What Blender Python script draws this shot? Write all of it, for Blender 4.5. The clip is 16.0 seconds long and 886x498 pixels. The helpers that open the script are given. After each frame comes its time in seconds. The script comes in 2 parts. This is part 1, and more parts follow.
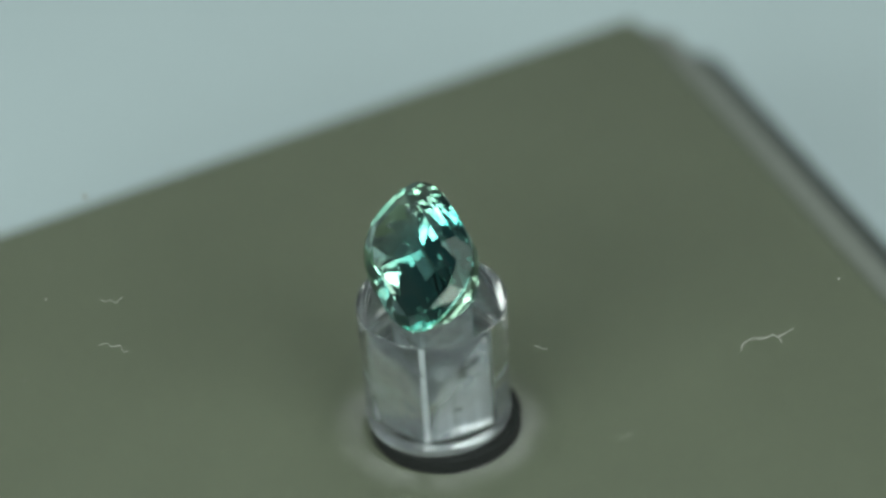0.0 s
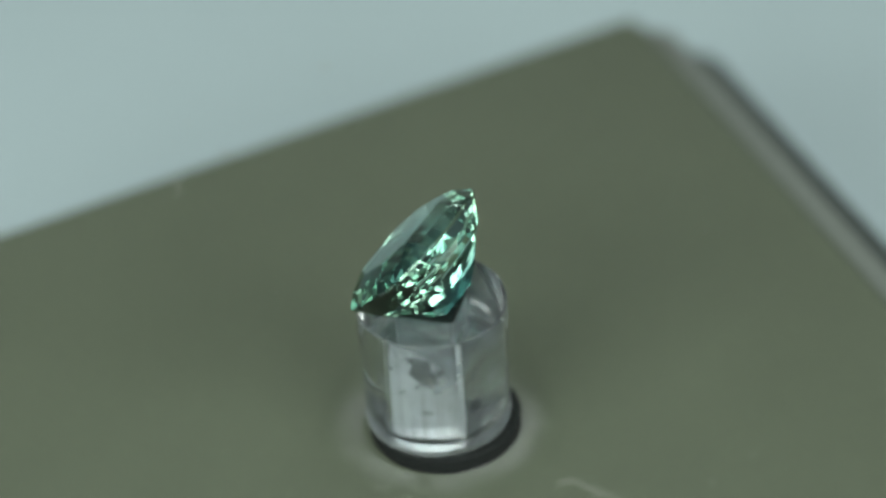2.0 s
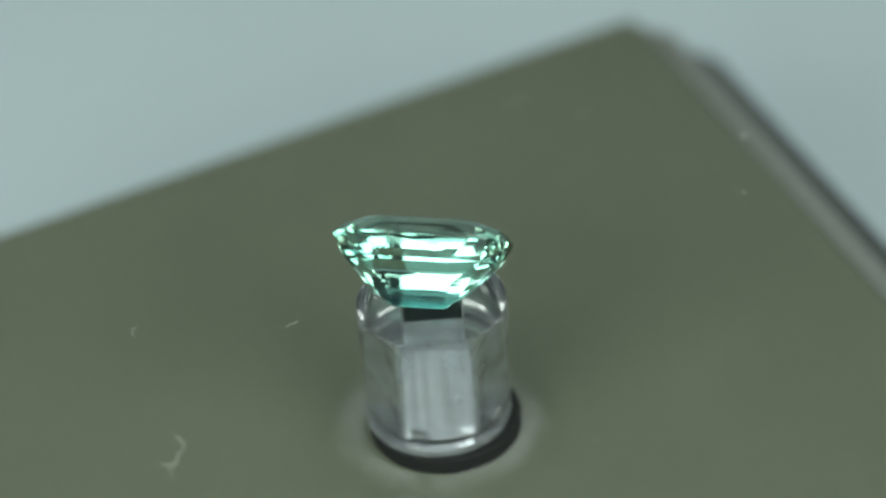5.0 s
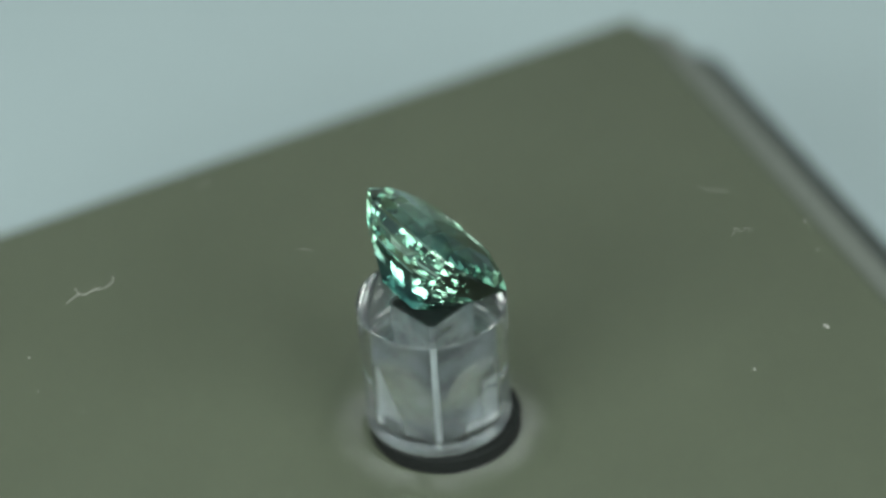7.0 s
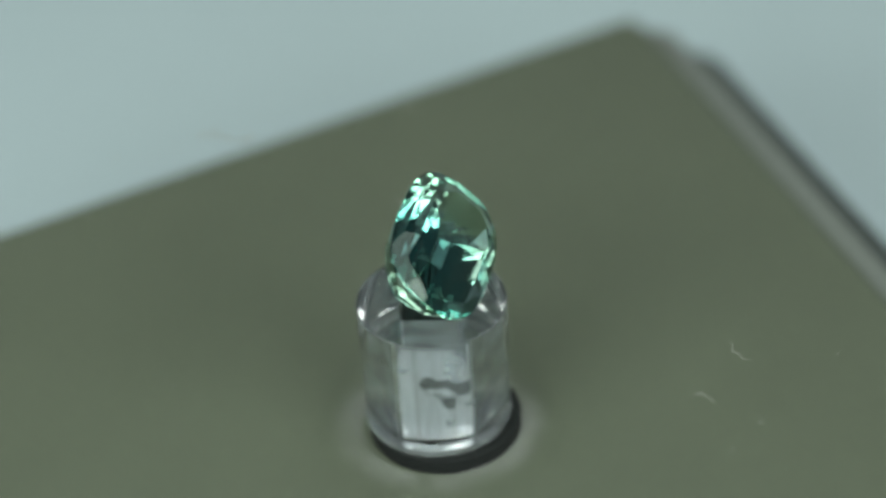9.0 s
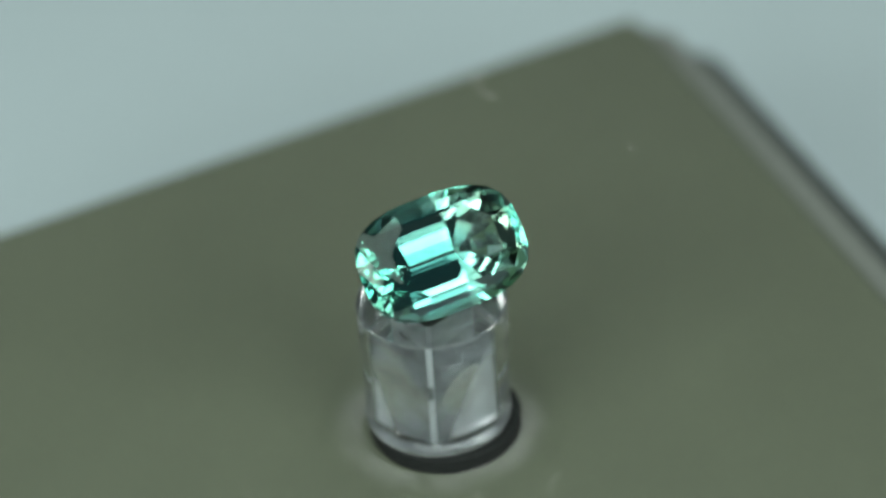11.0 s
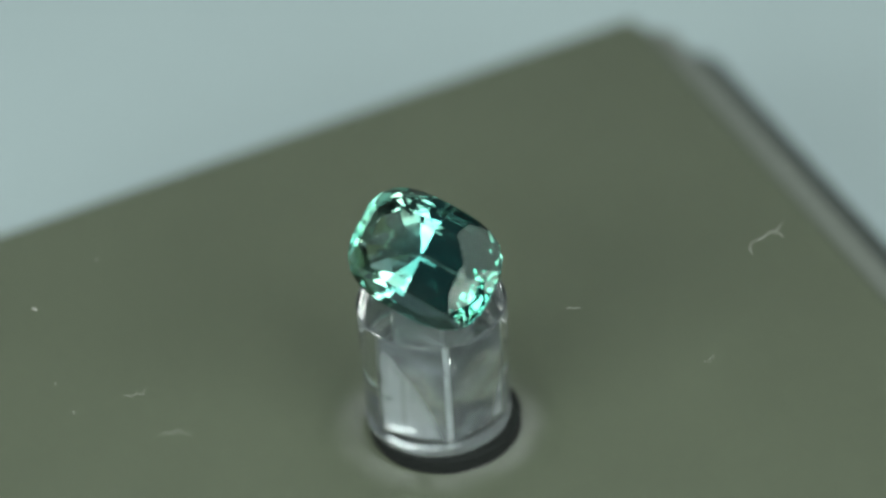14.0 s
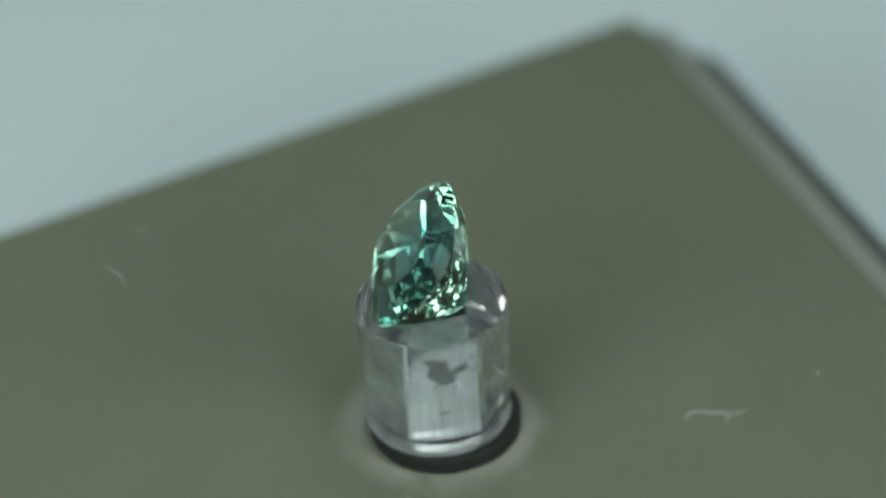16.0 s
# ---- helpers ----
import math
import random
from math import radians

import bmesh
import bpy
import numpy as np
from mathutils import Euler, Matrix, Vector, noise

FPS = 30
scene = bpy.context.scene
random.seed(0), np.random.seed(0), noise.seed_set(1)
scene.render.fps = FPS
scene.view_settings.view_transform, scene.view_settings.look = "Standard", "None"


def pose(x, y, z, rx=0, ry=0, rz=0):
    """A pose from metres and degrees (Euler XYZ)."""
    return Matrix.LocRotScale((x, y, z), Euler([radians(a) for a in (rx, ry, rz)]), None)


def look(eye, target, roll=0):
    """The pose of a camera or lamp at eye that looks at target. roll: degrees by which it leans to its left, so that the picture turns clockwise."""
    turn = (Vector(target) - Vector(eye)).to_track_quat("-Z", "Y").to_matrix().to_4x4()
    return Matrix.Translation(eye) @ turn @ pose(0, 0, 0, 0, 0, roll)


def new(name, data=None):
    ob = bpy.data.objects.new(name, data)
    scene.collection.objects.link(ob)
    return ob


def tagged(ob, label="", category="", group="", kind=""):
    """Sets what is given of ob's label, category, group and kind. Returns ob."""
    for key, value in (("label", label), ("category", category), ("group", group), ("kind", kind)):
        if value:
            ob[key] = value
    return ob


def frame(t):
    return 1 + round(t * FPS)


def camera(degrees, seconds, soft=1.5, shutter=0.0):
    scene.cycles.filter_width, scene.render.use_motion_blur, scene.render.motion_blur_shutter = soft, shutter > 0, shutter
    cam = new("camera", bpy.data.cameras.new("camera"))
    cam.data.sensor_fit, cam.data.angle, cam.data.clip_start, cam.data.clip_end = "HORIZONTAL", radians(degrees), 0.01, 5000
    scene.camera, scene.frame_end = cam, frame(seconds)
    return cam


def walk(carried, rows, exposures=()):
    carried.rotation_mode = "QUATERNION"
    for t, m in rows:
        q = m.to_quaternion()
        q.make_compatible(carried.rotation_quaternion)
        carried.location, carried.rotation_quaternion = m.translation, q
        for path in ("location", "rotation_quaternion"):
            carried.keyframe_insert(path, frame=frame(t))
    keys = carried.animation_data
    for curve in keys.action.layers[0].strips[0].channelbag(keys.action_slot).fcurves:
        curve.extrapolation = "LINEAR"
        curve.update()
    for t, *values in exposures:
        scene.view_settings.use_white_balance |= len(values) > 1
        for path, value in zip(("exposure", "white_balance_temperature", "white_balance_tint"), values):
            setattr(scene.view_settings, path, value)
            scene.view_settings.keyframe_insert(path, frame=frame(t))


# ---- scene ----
# Small motor turntable on a pale table: lengths in mm are scaled by MM.
MM = 0.001
TURN_SECONDS = 15.13           # one full turn, clockwise seen from above
TOP = 11.05                    # height of the spindle's top over the housing
PAD = 11.97                    # height of the clear disc's top
DUST = 12.02                   # height of the lint that lies on it

cam = camera(11.19, 16.0, soft=2.6)
cam.data.dof.use_dof = True
cam.data.dof.focus_distance = 0.2985
cam.data.dof.aperture_fstop = 14.0
STAND = pose(0.00095, -0.23368, 0.2018, 51.41, 0, 0) @ pose(0, 0, 0, 0, 0, -3.78)
walk(cam, [(0.0, STAND), (16.0, STAND)])

# ---- world and light ----
world = bpy.data.worlds.new("room")
scene.world = world
world.use_nodes = True
bg = world.node_tree.nodes["Background"]
bg.inputs["Color"].default_value = (0.84, 0.94, 1.0, 1)
bg.inputs["Strength"].default_value = 0.045


def lamp(name, size_x, size_y, watts, colour, eye, target):
    data = bpy.data.lights.new(name, "AREA")
    data.shape, data.size, data.size_y, data.energy, data.color = "RECTANGLE", size_x, size_y, watts, colour
    ob = new(name, data)
    ob.matrix_world = look(eye, target)
    return ob


LED = (0.90, 1.0, 0.925)
lamp("led_panel", 0.40, 0.46, 0.92, LED, (-0.03, -0.10, 0.35), (-0.03, -0.0999, 0.0))
lamp("front_lamp_left", 0.22, 0.17, 0.70, LED, (-0.19, -0.225, 0.178), (0.0, 0.0, 0.0))
lamp("front_lamp_right", 0.22, 0.17, 0.59, LED, (0.19, -0.225, 0.178), (0.0, 0.0, 0.0))


# ---- materials ----
def material(name, colour, rough=0.5, metal=0.0, ior=1.5, vary=0.0, scale=60.0, bump=0.0, bump_scale=900.0, specular=0.5):
    m = bpy.data.materials.new(name)
    m.use_nodes = True
    t = m.node_tree
    b = t.nodes["Principled BSDF"]
    b.inputs["Base Color"].default_value = (*colour, 1)
    b.inputs["Roughness"].default_value = rough
    b.inputs["Metallic"].default_value = metal
    b.inputs["IOR"].default_value = ior
    b.inputs["Specular IOR Level"].default_value = specular
    co = t.nodes.new("ShaderNodeTexCoord")
    if vary:
        n = t.nodes.new("ShaderNodeTexNoise")
        n.inputs["Scale"].default_value, n.inputs["Detail"].default_value = scale, 5
        t.links.new(co.outputs["Object"], n.inputs["Vector"])
        r = t.nodes.new("ShaderNodeMapRange")
        r.inputs["From Min"].default_value, r.inputs["From Max"].default_value = 0.3, 0.7
        r.inputs["To Min"].default_value, r.inputs["To Max"].default_value = 1 - vary, 1 + vary
        fine = t.nodes.new("ShaderNodeTexNoise")
        fine.inputs["Scale"].default_value, fine.inputs["Detail"].default_value = scale * 11, 3
        t.links.new(co.outputs["Object"], fine.inputs["Vector"])
        both = t.nodes.new("ShaderNodeMix")
        both.inputs["Factor"].default_value = 0.45
        t.links.new(n.outputs["Fac"], both.inputs["A"])
        t.links.new(fine.outputs["Fac"], both.inputs["B"])
        t.links.new(both.outputs["Result"], r.inputs["Value"])
        mx = t.nodes.new("ShaderNodeVectorMath")
        mx.operation = "SCALE"
        mx.inputs[0].default_value = colour
        t.links.new(r.outputs["Result"], mx.inputs["Scale"])
        t.links.new(mx.outputs["Vector"], b.inputs["Base Color"])
    if bump:
        n = t.nodes.new("ShaderNodeTexNoise")
        n.inputs["Scale"].default_value, n.inputs["Detail"].default_value = bump_scale, 4
        t.links.new(co.outputs["Object"], n.inputs["Vector"])
        bp = t.nodes.new("ShaderNodeBump")
        bp.inputs["Strength"].default_value, bp.inputs["Distance"].default_value = bump, 0.0001
        t.links.new(n.outputs["Fac"], bp.inputs["Height"])
        t.links.new(bp.outputs["Normal"], b.inputs["Normal"])
    return m


def glass(name, colour, ior, rough=0.0):
    m = bpy.data.materials.new(name)
    m.use_nodes = True
    t = m.node_tree
    t.nodes.clear()
    g = t.nodes.new("ShaderNodeBsdfGlass")
    g.inputs["Color"].default_value = (*colour, 1)
    g.inputs["IOR"].default_value, g.inputs["Roughness"].default_value = ior, rough
    o = t.nodes.new("ShaderNodeOutputMaterial")
    t.links.new(g.outputs["BSDF"], o.inputs["Surface"])
    return m


def zoned_gem(name, crown, pavilion, ends, ior, girdle):
    """A coloured stone, deep teal towards its keel, pale towards its crown and yellower at its two ends."""
    m = glass(name, crown, ior)
    t = m.node_tree
    g = t.nodes["Glass BSDF"]
    co = t.nodes.new("ShaderNodeTexCoord")
    sep = t.nodes.new("ShaderNodeSeparateXYZ")
    far = t.nodes.new("ShaderNodeMath")
    far.operation = "ABSOLUTE"
    r = t.nodes.new("ShaderNodeMapRange")
    r.inputs["From Min"].default_value, r.inputs["From Max"].default_value = 0.0015, 0.0058
    mix = t.nodes.new("ShaderNodeMix")
    mix.data_type = "RGBA"
    mix.inputs["B"].default_value = (*ends, 1)
    off = t.nodes.new("ShaderNodeVectorMath")
    off.operation = "SUBTRACT"
    off.inputs[1].default_value = girdle
    dot = t.nodes.new("ShaderNodeVectorMath")
    dot.operation = "DOT_PRODUCT"
    dot.inputs[1].default_value = (0, -math.sin(radians(44.5)), math.cos(radians(44.5)))
    q = t.nodes.new("ShaderNodeMapRange")
    q.inputs["From Min"].default_value, q.inputs["From Max"].default_value = -0.0036, -0.0016
    deep = t.nodes.new("ShaderNodeMix")
    deep.data_type = "RGBA"
    deep.inputs["A"].default_value, deep.inputs["B"].default_value = (*pavilion, 1), (*crown, 1)
    t.links.new(co.outputs["Object"], off.inputs[0])
    t.links.new(off.outputs["Vector"], dot.inputs[0])
    t.links.new(dot.outputs["Value"], q.inputs["Value"])
    t.links.new(q.outputs["Result"], deep.inputs["Factor"])
    t.links.new(deep.outputs["Result"], mix.inputs["A"])
    t.links.new(co.outputs["Object"], sep.inputs[0])
    t.links.new(sep.outputs["X"], far.inputs[0])
    t.links.new(far.outputs[0], r.inputs["Value"])
    t.links.new(r.outputs["Result"], mix.inputs["Factor"])
    t.links.new(mix.outputs["Result"], g.inputs["Color"])
    return m


def hazy(name, rough, haze):
    """Clear acrylic whose hazed skin scatters a share of the light."""
    m = glass(name, (0.985, 0.99, 0.99), 1.49, rough)
    t = m.node_tree
    g, o = t.nodes["Glass BSDF"], t.nodes["Material Output"]
    d = t.nodes.new("ShaderNodeBsdfTranslucent")
    d.inputs["Color"].default_value = (0.82, 0.90, 0.97, 1)
    e = t.nodes.new("ShaderNodeBsdfDiffuse")
    e.inputs["Color"].default_value = (0.82, 0.90, 0.97, 1)
    both = t.nodes.new("ShaderNodeMixShader")
    x = t.nodes.new("ShaderNodeMixShader")
    co = t.nodes.new("ShaderNodeTexCoord")
    n = t.nodes.new("ShaderNodeTexNoise")
    n.inputs["Scale"].default_value, n.inputs["Detail"].default_value = 420, 4
    r = t.nodes.new("ShaderNodeMapRange")
    r.inputs["From Min"].default_value, r.inputs["From Max"].default_value = 0.35, 0.7
    r.inputs["To Min"].default_value, r.inputs["To Max"].default_value = haze * 0.5, haze * 1.6
    t.links.new(co.outputs["Object"], n.inputs["Vector"])
    t.links.new(n.outputs["Fac"], r.inputs["Value"])
    t.links.new(r.outputs["Result"], x.inputs["Fac"])
    t.links.new(d.outputs["BSDF"], both.inputs[1])
    t.links.new(e.outputs["BSDF"], both.inputs[2])
    t.links.new(g.outputs["BSDF"], x.inputs[1])
    t.links.new(both.outputs["Shader"], x.inputs[2])
    t.links.new(x.outputs["Shader"], o.inputs["Surface"])
    return m


def smeared(name, colour, dark):
    """Satin grey with faint streaks along its height and a few dark smears."""
    m = material(name, colour, 0.3, 0.35)
    t = m.node_tree
    b = t.nodes["Principled BSDF"]
    co = t.nodes.new("ShaderNodeTexCoord")
    mp = t.nodes.new("ShaderNodeMapping")
    mp.inputs["Scale"].default_value = (2600, 2600, 90)
    streak = t.nodes.new("ShaderNodeTexNoise")
    streak.inputs["Scale"].default_value, streak.inputs["Detail"].default_value = 1.0, 3
    tone = t.nodes.new("ShaderNodeMapRange")
    tone.inputs["From Min"].default_value, tone.inputs["From Max"].default_value = 0.3, 0.7
    tone.inputs["To Min"].default_value, tone.inputs["To Max"].default_value = 0.75, 1.2
    scale = t.nodes.new("ShaderNodeVectorMath")
    scale.operation = "SCALE"
    scale.inputs[0].default_value = colour
    blot = t.nodes.new("ShaderNodeTexNoise")
    blot.inputs["Scale"].default_value, blot.inputs["Detail"].default_value = 330, 2
    edge = t.nodes.new("ShaderNodeMapRange")
    edge.inputs["From Min"].default_value, edge.inputs["From Max"].default_value = 0.59, 0.63
    mix = t.nodes.new("ShaderNodeMix")
    mix.data_type = "RGBA"
    mix.inputs["B"].default_value = (*dark, 1)
    t.links.new(co.outputs["Object"], mp.inputs["Vector"])
    t.links.new(mp.outputs["Vector"], streak.inputs["Vector"])
    t.links.new(streak.outputs["Fac"], tone.inputs["Value"])
    t.links.new(tone.outputs["Result"], scale.inputs["Scale"])
    t.links.new(co.outputs["Object"], blot.inputs["Vector"])
    t.links.new(blot.outputs["Fac"], edge.inputs["Value"])
    t.links.new(edge.outputs["Result"], mix.inputs["Factor"])
    t.links.new(scale.outputs["Vector"], mix.inputs["A"])
    t.links.new(mix.outputs["Result"], b.inputs["Base Color"])
    return m


def clear_film(name, share, halo=False):
    """A clear film, thin enough not to bend what lies behind it, with a share of gloss or of painted halo."""
    m = bpy.data.materials.new(name)
    m.use_nodes = True
    t = m.node_tree
    t.nodes.clear()
    a = t.nodes.new("ShaderNodeBsdfTransparent")
    g = t.nodes.new("ShaderNodeBsdfDiffuse" if halo else "ShaderNodeBsdfGlossy")
    g.inputs["Color"].default_value = (0.8, 0.82, 0.8, 1)
    x = t.nodes.new("ShaderNodeMixShader")
    x.inputs["Fac"].default_value = share
    # Patchy pale tone fading outwards: thrown light painted into the film.
    if halo:
        co = t.nodes.new("ShaderNodeTexCoord")
        n = t.nodes.new("ShaderNodeTexNoise")
        n.inputs["Scale"].default_value, n.inputs["Detail"].default_value = 260, 3
        r = t.nodes.new("ShaderNodeMapRange")
        r.inputs["From Min"].default_value, r.inputs["From Max"].default_value = 0.3, 0.7
        r.inputs["To Min"].default_value, r.inputs["To Max"].default_value = share * 0.2, share * 1.8
        t.links.new(co.outputs["Object"], n.inputs["Vector"])
        t.links.new(n.outputs["Fac"], r.inputs["Value"])
        ln = t.nodes.new("ShaderNodeVectorMath")
        ln.operation = "LENGTH"
        thin = t.nodes.new("ShaderNodeMapRange")
        thin.interpolation_type = "SMOOTHSTEP"
        thin.inputs["From Min"].default_value, thin.inputs["From Max"].default_value = 0.0052, 0.0078
        thin.inputs["To Min"].default_value, thin.inputs["To Max"].default_value = 1.0, 0.0
        mul = t.nodes.new("ShaderNodeMath")
        mul.operation = "MULTIPLY"
        t.links.new(co.outputs["Object"], ln.inputs[0])
        t.links.new(ln.outputs["Value"], thin.inputs["Value"])
        t.links.new(thin.outputs["Result"], mul.inputs[0])
        t.links.new(r.outputs["Result"], mul.inputs[1])
        t.links.new(mul.outputs[0], x.inputs["Fac"])
    o = t.nodes.new("ShaderNodeOutputMaterial")
    t.links.new(a.outputs["BSDF"], x.inputs[1])
    t.links.new(g.outputs["BSDF"], x.inputs[2])
    t.links.new(x.outputs["Shader"], o.inputs["Surface"])
    return m


M_HOUSING = material("grey_satin_plastic", (0.117, 0.135, 0.0945), 0.42, vary=0.09, scale=80, bump=0.2, bump_scale=2500, specular=0.25)
# Lighter than the lid: the ledge's sheen is put into its colour.
M_LEDGE = material("sheen_grey_plastic", (0.20, 0.22, 0.20), 0.4, vary=0.05, scale=120)
M_BASE = material("dark_grey_plastic", (0.07, 0.084, 0.08), 0.5, vary=0.1, scale=120)
M_RUBBER = material("black_rubber", (0.008, 0.010, 0.010), 0.65, vary=0.2, scale=300, specular=0.12)
M_TABLE = material("pale_blue_paper", (0.575, 0.695, 0.745), 0.7, vary=0.02, scale=9)
M_BACKDROP = material("white_paper", (0.74, 0.74, 0.70), 0.7, vary=0.02, scale=9)
M_LINT = material("pale_lint", (0.33, 0.33, 0.30), 0.8, vary=0.05, scale=900)
M_ACRYLIC = hazy("clear_acrylic", 0.0, 0.016)
M_FROST = hazy("frosted_acrylic", 0.02, 0.19)
# Haze put in to paint the bright rim, top and foot.
M_LIT_RIM = hazy("lit_rim_acrylic", 0.02, 0.10)
M_SHAFT = smeared("grey_smeared_shaft", (0.85, 0.90, 0.95), (0.12, 0.135, 0.145))
M_FILM = clear_film("clear_film", 0.02)
M_HALO = clear_film("halo_film", 0.09, True)


# ---- mesh helpers ----
def part(name, bm, mat, parent=None, label=""):
    me = bpy.data.meshes.new(name)
    bm.normal_update()
    bm.to_mesh(me)
    bm.free()
    me.materials.append(mat)
    ob = new(name, me)
    if parent:
        ob.parent = parent
    if label:
        tagged(ob, label)
    return ob


def sharpen(bm, degrees=30):
    bm.normal_update()
    for f in bm.faces:
        f.smooth = True
    for e in bm.edges:
        e.smooth = len(e.link_faces) == 2 and e.calc_face_angle(0) < radians(degrees)


def rings(loops, close_first=True, close_last=True):
    """A skin over loops of equally many points, from the first to the last."""
    bm = bmesh.new()
    rows = [[bm.verts.new(Vector(p) * MM) for p in loop] for loop in loops]
    n = len(rows[0])
    for a, b in zip(rows, rows[1:]):
        for i in range(n):
            bm.faces.new((a[i], a[(i + 1) % n], b[(i + 1) % n], b[i]))
    if close_first:
        bm.faces.new(rows[0][::-1])
    if close_last:
        bm.faces.new(rows[-1])
    bmesh.ops.recalc_face_normals(bm, faces=bm.faces)
    return bm


def circle(r, z, n=96, x=0.0, y=0.0):
    return [(x + r * math.cos(2 * math.pi * i / n), y + r * math.sin(2 * math.pi * i / n), z) for i in range(n)]


def square(half, z, n=96, r=0.12):
    """Points on a square, one for each direction of circle()."""
    out = []
    for i in range(n):
        a = 2 * math.pi * i / n
        c, s = math.cos(a), math.sin(a)
        k = half / max(abs(c), abs(s))
        if abs(abs(c) - abs(s)) < 1e-6:
            k *= 0.94
        out.append((k * c, k * s, z))
    return out


def rounded(x0, x1, y0, y1, r, z, inset=0.0, steps=12):
    pts = []
    for cx, cy, a0 in ((x1 - r, y1 - r, 0), (x0 + r, y1 - r, 90), (x0 + r, y0 + r, 180), (x1 - r, y0 + r, 270)):
        for i in range(steps + 1):
            a = radians(a0 + 90 * i / steps)
            pts.append((cx + (r - inset) * math.cos(a), cy + (r - inset) * math.sin(a), z))
    return pts


# ---- table ----
def build_table():
    loops = [rounded(-600, 600, -500, 446, 12, z, i, 6) for z, i in [(-22, 1.5), (-22.5, 0.4), (-24, 0), (-40, 0), (-42, 2)]]
    bm = rings(loops)
    sharpen(bm, 40)
    table = part("tabletop", bm, M_TABLE)
    tagged(table, "pale blue-grey matt tabletop under the turntable", "table", kind="structure")


def build_backdrop():
    loops = [[(x, 430 + y, z) for x, y in ((-590, 0), (590, 0), (590, 6), (-590, 6))] for z in (-22, 240)]
    ob = part("backdrop", rings(loops), M_BACKDROP)
    tagged(ob, "plain white paper backdrop standing on the table", "backdrop", kind="structure")


# ---- turntable housing, turned on the table ----
def splay(bm):
    """One side of the housing stands a little out of square."""
    for v in bm.verts:
        if v.co.x > 0.02:
            v.co.x += 0.028 * (v.co.y - 0.016)


def build_housing():
    root = tagged(new("turntable_housing"), "square olive-grey plastic turntable housing with rounded corners", "turntable")
    root.rotation_euler = (0, 0, radians(24.6))
    x0, x1, y0, y1, r = -33.5, 34.1, -34.0, 35.5, 1.25
    steps = [(0.0, 1.1), (-0.12, 0.6), (-0.4, 0.2), (-0.9, 0.0), (-3.2, 0.0)]
    loops = [rounded(x0, x1, y0, y1, r, z, i) for z, i in steps]
    bm = rings(loops)
    sharpen(bm, 40)
    splay(bm)
    part("lid", bm, M_HOUSING, root)
    loops = [rounded(-33.2, 36.1, -33.7, 34.3, 2.4, z, i) for z, i in [(-0.8, 0.5), (-1.0, 0.15), (-1.5, 0.0), (-5.0, 0.0)]]
    bm = rings(loops)
    sharpen(bm, 40)
    splay(bm)
    part("ledge", bm, M_LEDGE, root, "grey ledge along one side, lightened for its sheen")
    # Juts out on one side: this dark rim stands in for cast shadow.
    loops = [rounded(-33.0, 39.0, -33.5, 33.4, 3.4, z, i) for z, i in [(-3.0, 0.8), (-3.3, 0.2), (-4.0, 0.0), (-21.0, 0.0), (-22.0, 0.6)]]
    bm = rings(loops)
    sharpen(bm, 40)
    splay(bm)
    part("base", bm, M_BASE, root, "darker grey plastic base under the lid, jutting out in place of shadow")
    return root


def build_collar():
    n = 64
    bm = rings([circle(4.3, 1.2, n), circle(4.3, 0.05, n), circle(5.15, 0.05, n), circle(5.15, 1.1, n), circle(4.95, 1.26, n), circle(4.3, 1.2, n)], False, False)
    bmesh.ops.remove_doubles(bm, verts=bm.verts, dist=1e-7)
    sharpen(bm, 40)
    ob = part("shaft_collar", bm, M_RUBBER)
    ob.location = (0.00038, 0, 0)
    tagged(ob, "black round rubber collar on the turntable shaft", "collar")
    return ob


# Added ring: its pale film stands in for light thrown by the stand.
def build_halo():
    n = 64
    loops = [circle(5.35, 0.02, n), circle(5.35, 0.22, n), circle(7.6, 0.22, n), circle(8.6, 0.12, n), circle(8.6, 0.02, n), circle(5.35, 0.02, n)]
    bm = rings(loops, False, False)
    bmesh.ops.remove_doubles(bm, verts=bm.verts, dist=1e-7)
    bmesh.ops.recalc_face_normals(bm, faces=bm.faces)
    ob = part("washer", bm, M_HALO)
    tagged(ob, "faint ring of painted light round the black collar", "washer")


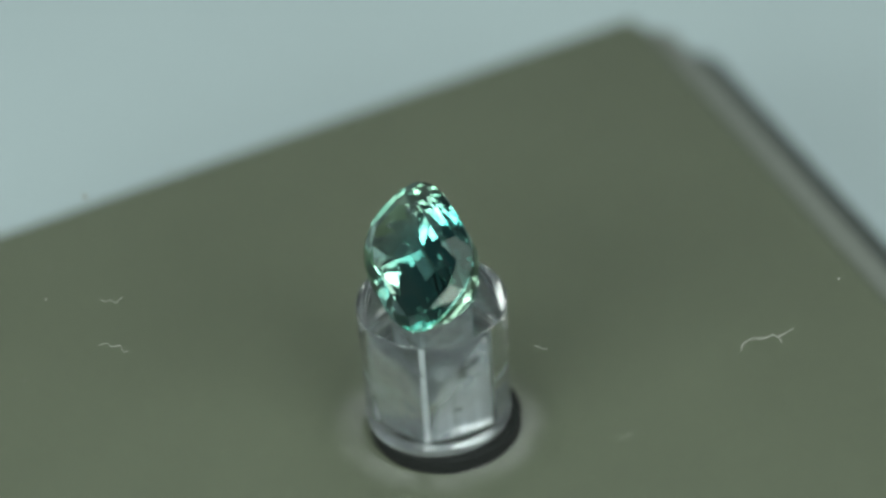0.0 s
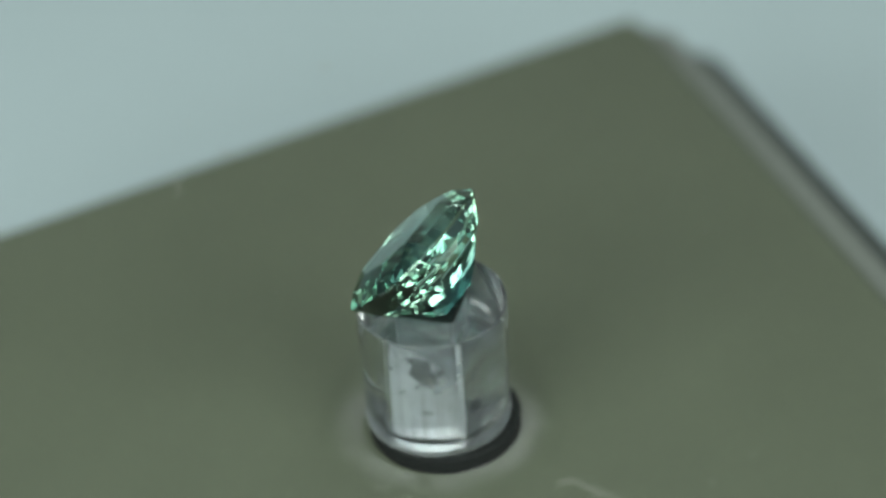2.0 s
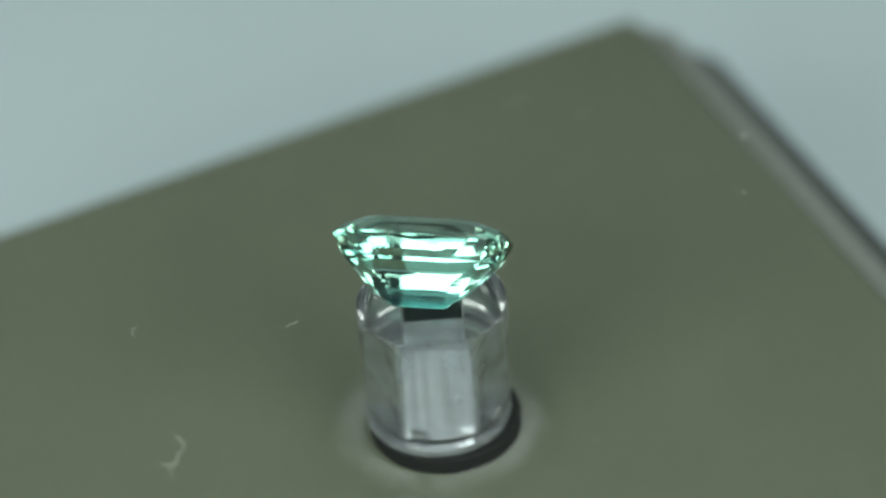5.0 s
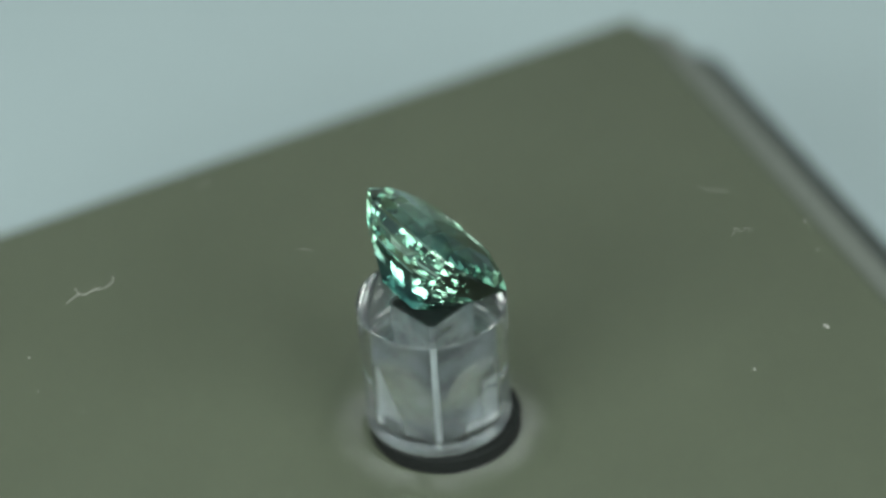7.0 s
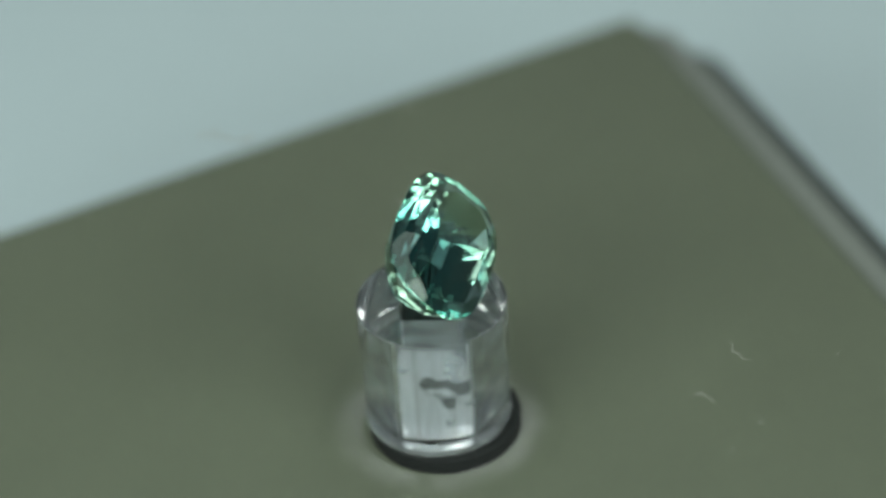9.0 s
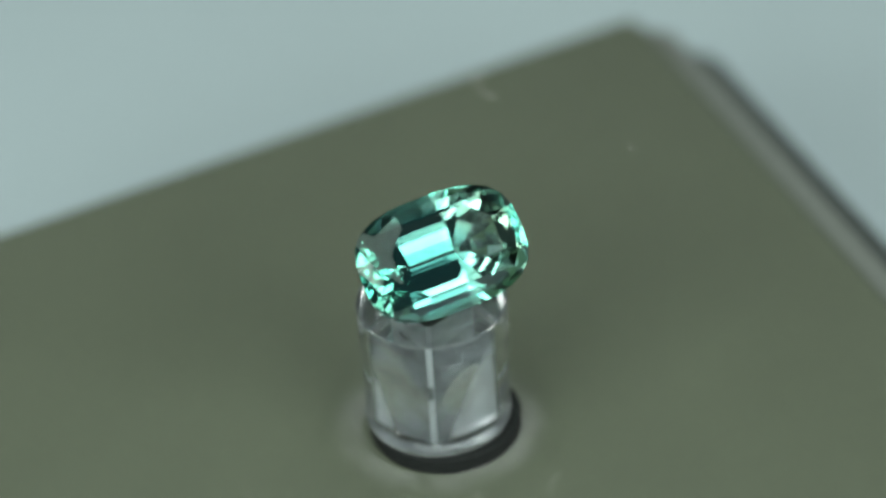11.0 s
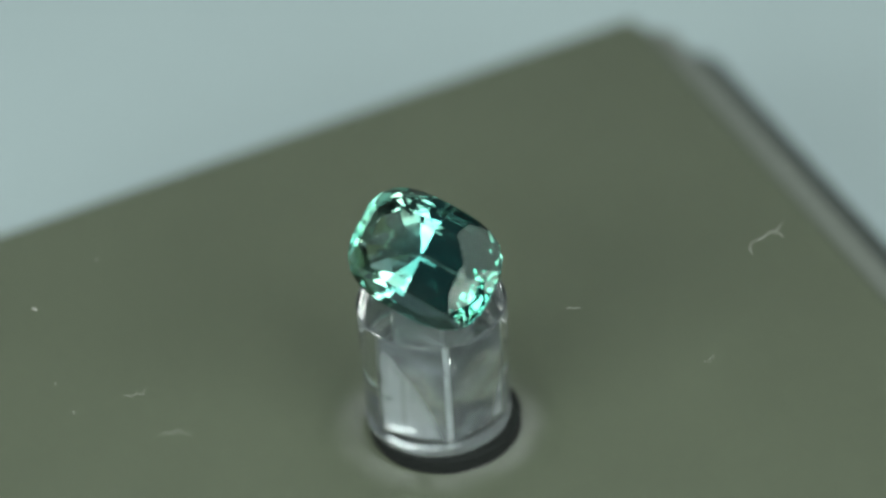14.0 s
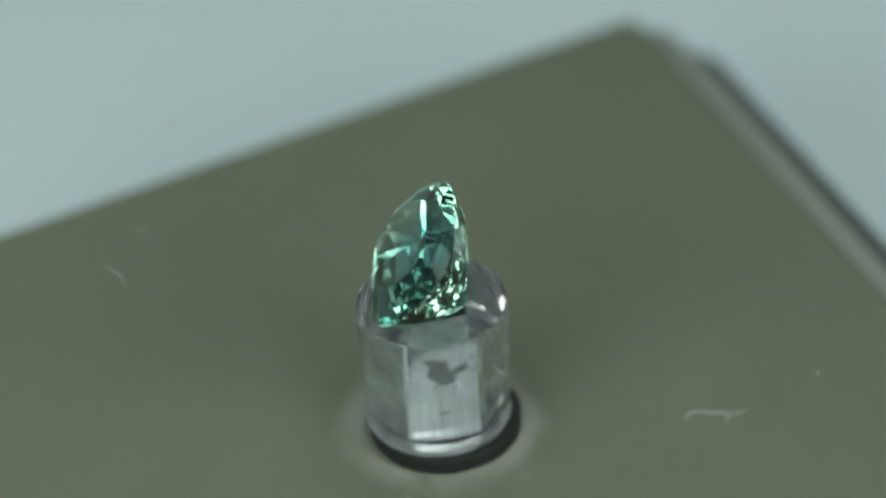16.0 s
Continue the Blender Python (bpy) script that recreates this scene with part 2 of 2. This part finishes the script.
# ---- clear spindle with a square socket ----
def build_spindle():
    n = 96
    half = 2.05
    root = tagged(new("display_stand"), "clear acrylic cylinder stand on a square grey shaft", "stand")
    outer = [circle(4.6, 1.28, n), circle(4.88, 1.38, n), circle(4.98, 1.60, n), circle(4.94, 1.92, n), circle(4.58, 2.25, n), circle(4.90, 2.5, n), circle(4.93, 2.7, n), circle(4.96, 6.0, n),
             circle(5.08, TOP - 0.24, n), circle(5.05, TOP - 0.08, n), circle(4.95, TOP, n)]
    inner = [square(half + 0.06, TOP, n), square(half, TOP - 0.1, n), square(half, 1.6, n)]
    bm = rings(outer + inner)
    sharpen(bm, 35)
    for f in bm.faces:
        c = f.calc_center_median()
        if max(abs(c.x), abs(c.y)) < (half + 0.02) * MM and c.z > 0.00159 and abs(f.normal.z) < 0.5:
            f.material_index = 1
        # Top, rim and foot are brightened by painted haze.
        elif c.z < 0.00265 or c.z > (TOP - 0.25) * MM:
            f.material_index = 2
    skin = part("cylinder", bm, M_ACRYLIC, root).data.materials
    skin.append(M_FROST)
    skin.append(M_LIT_RIM)
    bm = rings([square(half - 0.08, 1.62, n), square(half - 0.08, TOP - 0.32, n)])
    sharpen(bm, 25)
    part("shaft", bm, M_SHAFT, root, "square satin grey shaft with dark smears")
    bm = rings([square(half - 0.08, TOP - 0.315, n), square(half - 0.08, TOP - 0.12, n), square(half - 0.2, TOP - 0.05, n)])
    part("shaft_cap", bm, M_RUBBER, root, "black rubber cap on the shaft")
    return root


# ---- clear turntable disc: carries the stone and the dust ----
def build_disc():
    n = 160
    bm = rings([circle(59.7, TOP + 0.004, n), circle(60, TOP + 0.25, n), circle(60, PAD - 0.25, n), circle(59.7, PAD, n)])
    ob = part("clear_disc", bm, M_FILM)
    tagged(ob, "large clear acrylic turntable disc, dusty, on the stand", "turntable disc")
    return ob


# ---- gemstone: cushion cut, lying on a side of its pavilion ----
def build_gem():
    a, b, e = 5.95, 3.97, 2.95

    def outline(n, k, sx, sy, z, turn=0.0):
        out = []
        for i in range(n):
            t = 2 * math.pi * (i + turn) / n
            c, s = math.cos(t), math.sin(t)
            q = (abs(c) ** e + abs(s) ** e) ** (-1 / e)
            out.append((a * sx * q * c, b * sy * q * s, z))
        return out

    def steps(z, *corners):
        return [(sx * x, sy * y, z) for x, y in corners for sx in (-1, 1) for sy in (-1, 1)]

    pts = outline(32, 0, 1.0, 1.0, 0.07) + outline(32, 0, 1.0, 1.0, -0.07)
    pts += steps(0.70, (2.4, 3.35), (4.15, 2.55), (5.2, 1.2))
    pts += steps(1.22, (2.3, 2.45), (3.75, 1.1))
    pts += [(sx * x, 0, z) for x, z in ((4.6, 0.98), (5.62, 0.46)) for sx in (-1, 1)]
    pts += steps(-1.5, (2.4, 3.25), (4.2, 2.4), (5.1, 1.1))
    pts += steps(-3.0, (2.3, 1.9), (3.3, 1.2), (3.7, 0.5))
    pts += steps(-4.0, (1.9, 0.85), (2.5, 0.4))
    pts += steps(-4.55, (1.7, 0.12))
    bm = bmesh.new()
    for p in pts:
        bm.verts.new(Vector(p) * MM)
    res = bmesh.ops.convex_hull(bm, input=bm.verts)
    loose = [v for v in bm.verts if not v.link_faces]
    bmesh.ops.delete(bm, geom=loose, context="VERTS")
    bmesh.ops.dissolve_limit(bm, angle_limit=radians(1.0), verts=bm.verts, edges=bm.edges)
    bmesh.ops.recalc_face_normals(bm, faces=bm.faces)
    bm.faces.index_update()
    bm.normal_update()
    zones = {"table_facet": [], "crown": [], "girdle": [], "pavilion": []}
    for f in bm.faces:
        z = f.calc_center_median().z / MM
        zone = "table_facet" if f.normal.z > 0.999 else "girdle" if abs(z) < 0.04 else "crown" if z > 0 else "pavilion"
        zones[zone].append(f.index)
    m = pose(0.0005, -0.00094, 0, 44.5, 0, 0)
    bm.transform(m)
    low = min(v.co.z for v in bm.verts)
    bm.transform(Matrix.Translation((0, 0, PAD * MM + 2e-6 - low)))
    girdle = (0.0005, -0.00094, PAD * MM - low)
    stone = zoned_gem("green_tourmaline", (0.84, 0.945, 0.895), (0.44, 0.825, 0.835), (0.80, 0.94, 0.86), 1.65, girdle)
    root = tagged(new("gemstone"), "faceted blue-green cushion-cut gemstone, lying tilted on its side", "gemstone")
    for name, keep in zones.items():
        piece = bm.copy()
        piece.faces.ensure_lookup_table()
        wanted = set(keep)
        bmesh.ops.delete(piece, geom=[f for f in piece.faces if f.index not in wanted], context="FACES")
        part(name, piece, stone, root)
    bm.free()
    return root


# ---- lint that turns with the pad ----
def tube(pts, r):
    bm = bmesh.new()
    rows = []
    for i, p in enumerate(pts):
        a, b = Vector(pts[max(i - 1, 0)]), Vector(pts[min(i + 1, len(pts) - 1)])
        d = (b - a).normalized()
        u = d.cross(Vector((0, 0, 1))).normalized()
        w = u.cross(d)
        k = r * (0.55 if i in (0, len(pts) - 1) else 1.0) * (0.8 + 0.4 * random.random())
        rows.append([bm.verts.new((Vector(p) + k * (math.cos(q) * u + math.sin(q) * w)) * MM) for q in (0, 1.26, 2.51, 3.77, 5.03)])
    for a, b in zip(rows, rows[1:]):
        for i in range(5):
            bm.faces.new((a[i], a[(i + 1) % 5], b[(i + 1) % 5], b[i]))
    bm.faces.new(rows[0][::-1])
    bm.faces.new(rows[-1])
    return bm


def wavy(x, y, angle, length, wave, n=9):
    c, s = math.cos(radians(angle)), math.sin(radians(angle))
    pts = []
    for i in range(n):
        u = (i / (n - 1) - 0.5) * length
        v = wave * math.sin(i * 1.7 + x) + wave * 0.6 * math.sin(i * 0.8 + y)
        pts.append((x + u * c - v * s, y + u * s + v * c, DUST))
    return pts


def build_lint():
    tuft = [[(16.68, 14.46), (17.04, 14.73), (17.12, 15.2), (17.12, 15.66), (17.53, 15.8), (17.41, 17.13)], [(17.53, 15.8), (17.9, 15.75), (18.24, 15.57)],
            [(17.28, 13.0), (16.85, 13.4), (16.67, 13.8), (16.68, 14.46)]]
    for line in tuft:
        part("lint_fibre", tube([(x, y, DUST) for x, y in line], 0.05), M_LINT, disc, "frayed pale lint fibre")
    for x, y, a, length, wave in ((-7.1, -20.2, 35, 2.2, 0.2), (-11.5, -18.1, 60, 1.6, 0.22), (19.9, 2.2, 80, 1.1, 0.15), (9.4, 2.6, 20, 1.1, 0.1)):
        part("lint_fibre", tube(wavy(x, y, a, length, wave), 0.024), M_LINT, disc, "thin pale lint fibre")
    for x, y, r, long in ((15.0, 22.5, 0.10, 1.2), (8.3, 23.8, 0.07, 1.0), (-14.1, -21.6, 0.09, 1.5), (-7.5, -26.7, 0.07, 1.2), (12.0, 24.4, 0.08, 1.3),
                          (-22.4, -14.1, 0.15, 2.4), (-21.7, -7.8, 0.10, 1.6), (-16.8, -19.8, 0.08, 1.2), (-17.6, -5.6, 0.05, 1.0),
                          (-9.6, 16.5, 0.08, 1.2), (-6.1, -16.2, 0.05, 1.0), (2.5, -10.0, 0.05, 1.5)):
        bm = bmesh.new()
        bmesh.ops.create_icosphere(bm, subdivisions=1, radius=r * MM)
        for v in bm.verts:
            v.co *= 0.8 + 0.4 * random.random()
        bm.transform(pose(x * MM, y * MM, (DUST + r * 0.5) * MM, 0, 0, random.uniform(0, 180)) @ Matrix.Diagonal((long, 1, 0.6, 1)))
        part("dust_speck", bm, M_LINT, disc, "tiny pale dust speck")
    verts, faces = [], []
    for i in range(520):
        a, d, r = random.uniform(0, 2 * math.pi), 40 * math.sqrt(random.uniform(0.04, 1)), random.uniform(0.01, 0.026)
        x, y, k = d * math.cos(a), d * math.sin(a), len(verts)
        for p in ((r, 0, 0), (-r * 0.5, r, 0), (-r, -r * 0.6, 0), (0, 0, r)):
            verts.append(((x + p[0]) * MM, (y + p[1]) * MM, (DUST + p[2]) * MM))
        faces += [(k, k + 1, k + 3), (k + 1, k + 2, k + 3), (k + 2, k, k + 3), (k, k + 2, k + 1)]
    me = bpy.data.meshes.new("fine_dust")
    me.from_pydata(verts, [], faces)
    me.materials.append(M_LINT)
    fine = tagged(new("fine_dust", me), "sparse fine dust", kind="stuff")
    fine.parent = disc


build_table()
build_backdrop()
build_housing()
build_collar()
build_halo()
spindle = build_spindle()
disc = build_disc()
gem = build_gem()
build_lint()


def spin(thing, facing, x=0.0):
    rows = []
    for i in range(33):
        t = i * 0.5
        rows.append((t, pose(x, 0, 0, 0, 0, -360 * (t - facing) / TURN_SECONDS)))
    walk(thing, rows)


def motions():
    spin(spindle, 12.6, -0.00005)
    spin(disc, 12.6)
    spin(gem, 12.1)


motions()
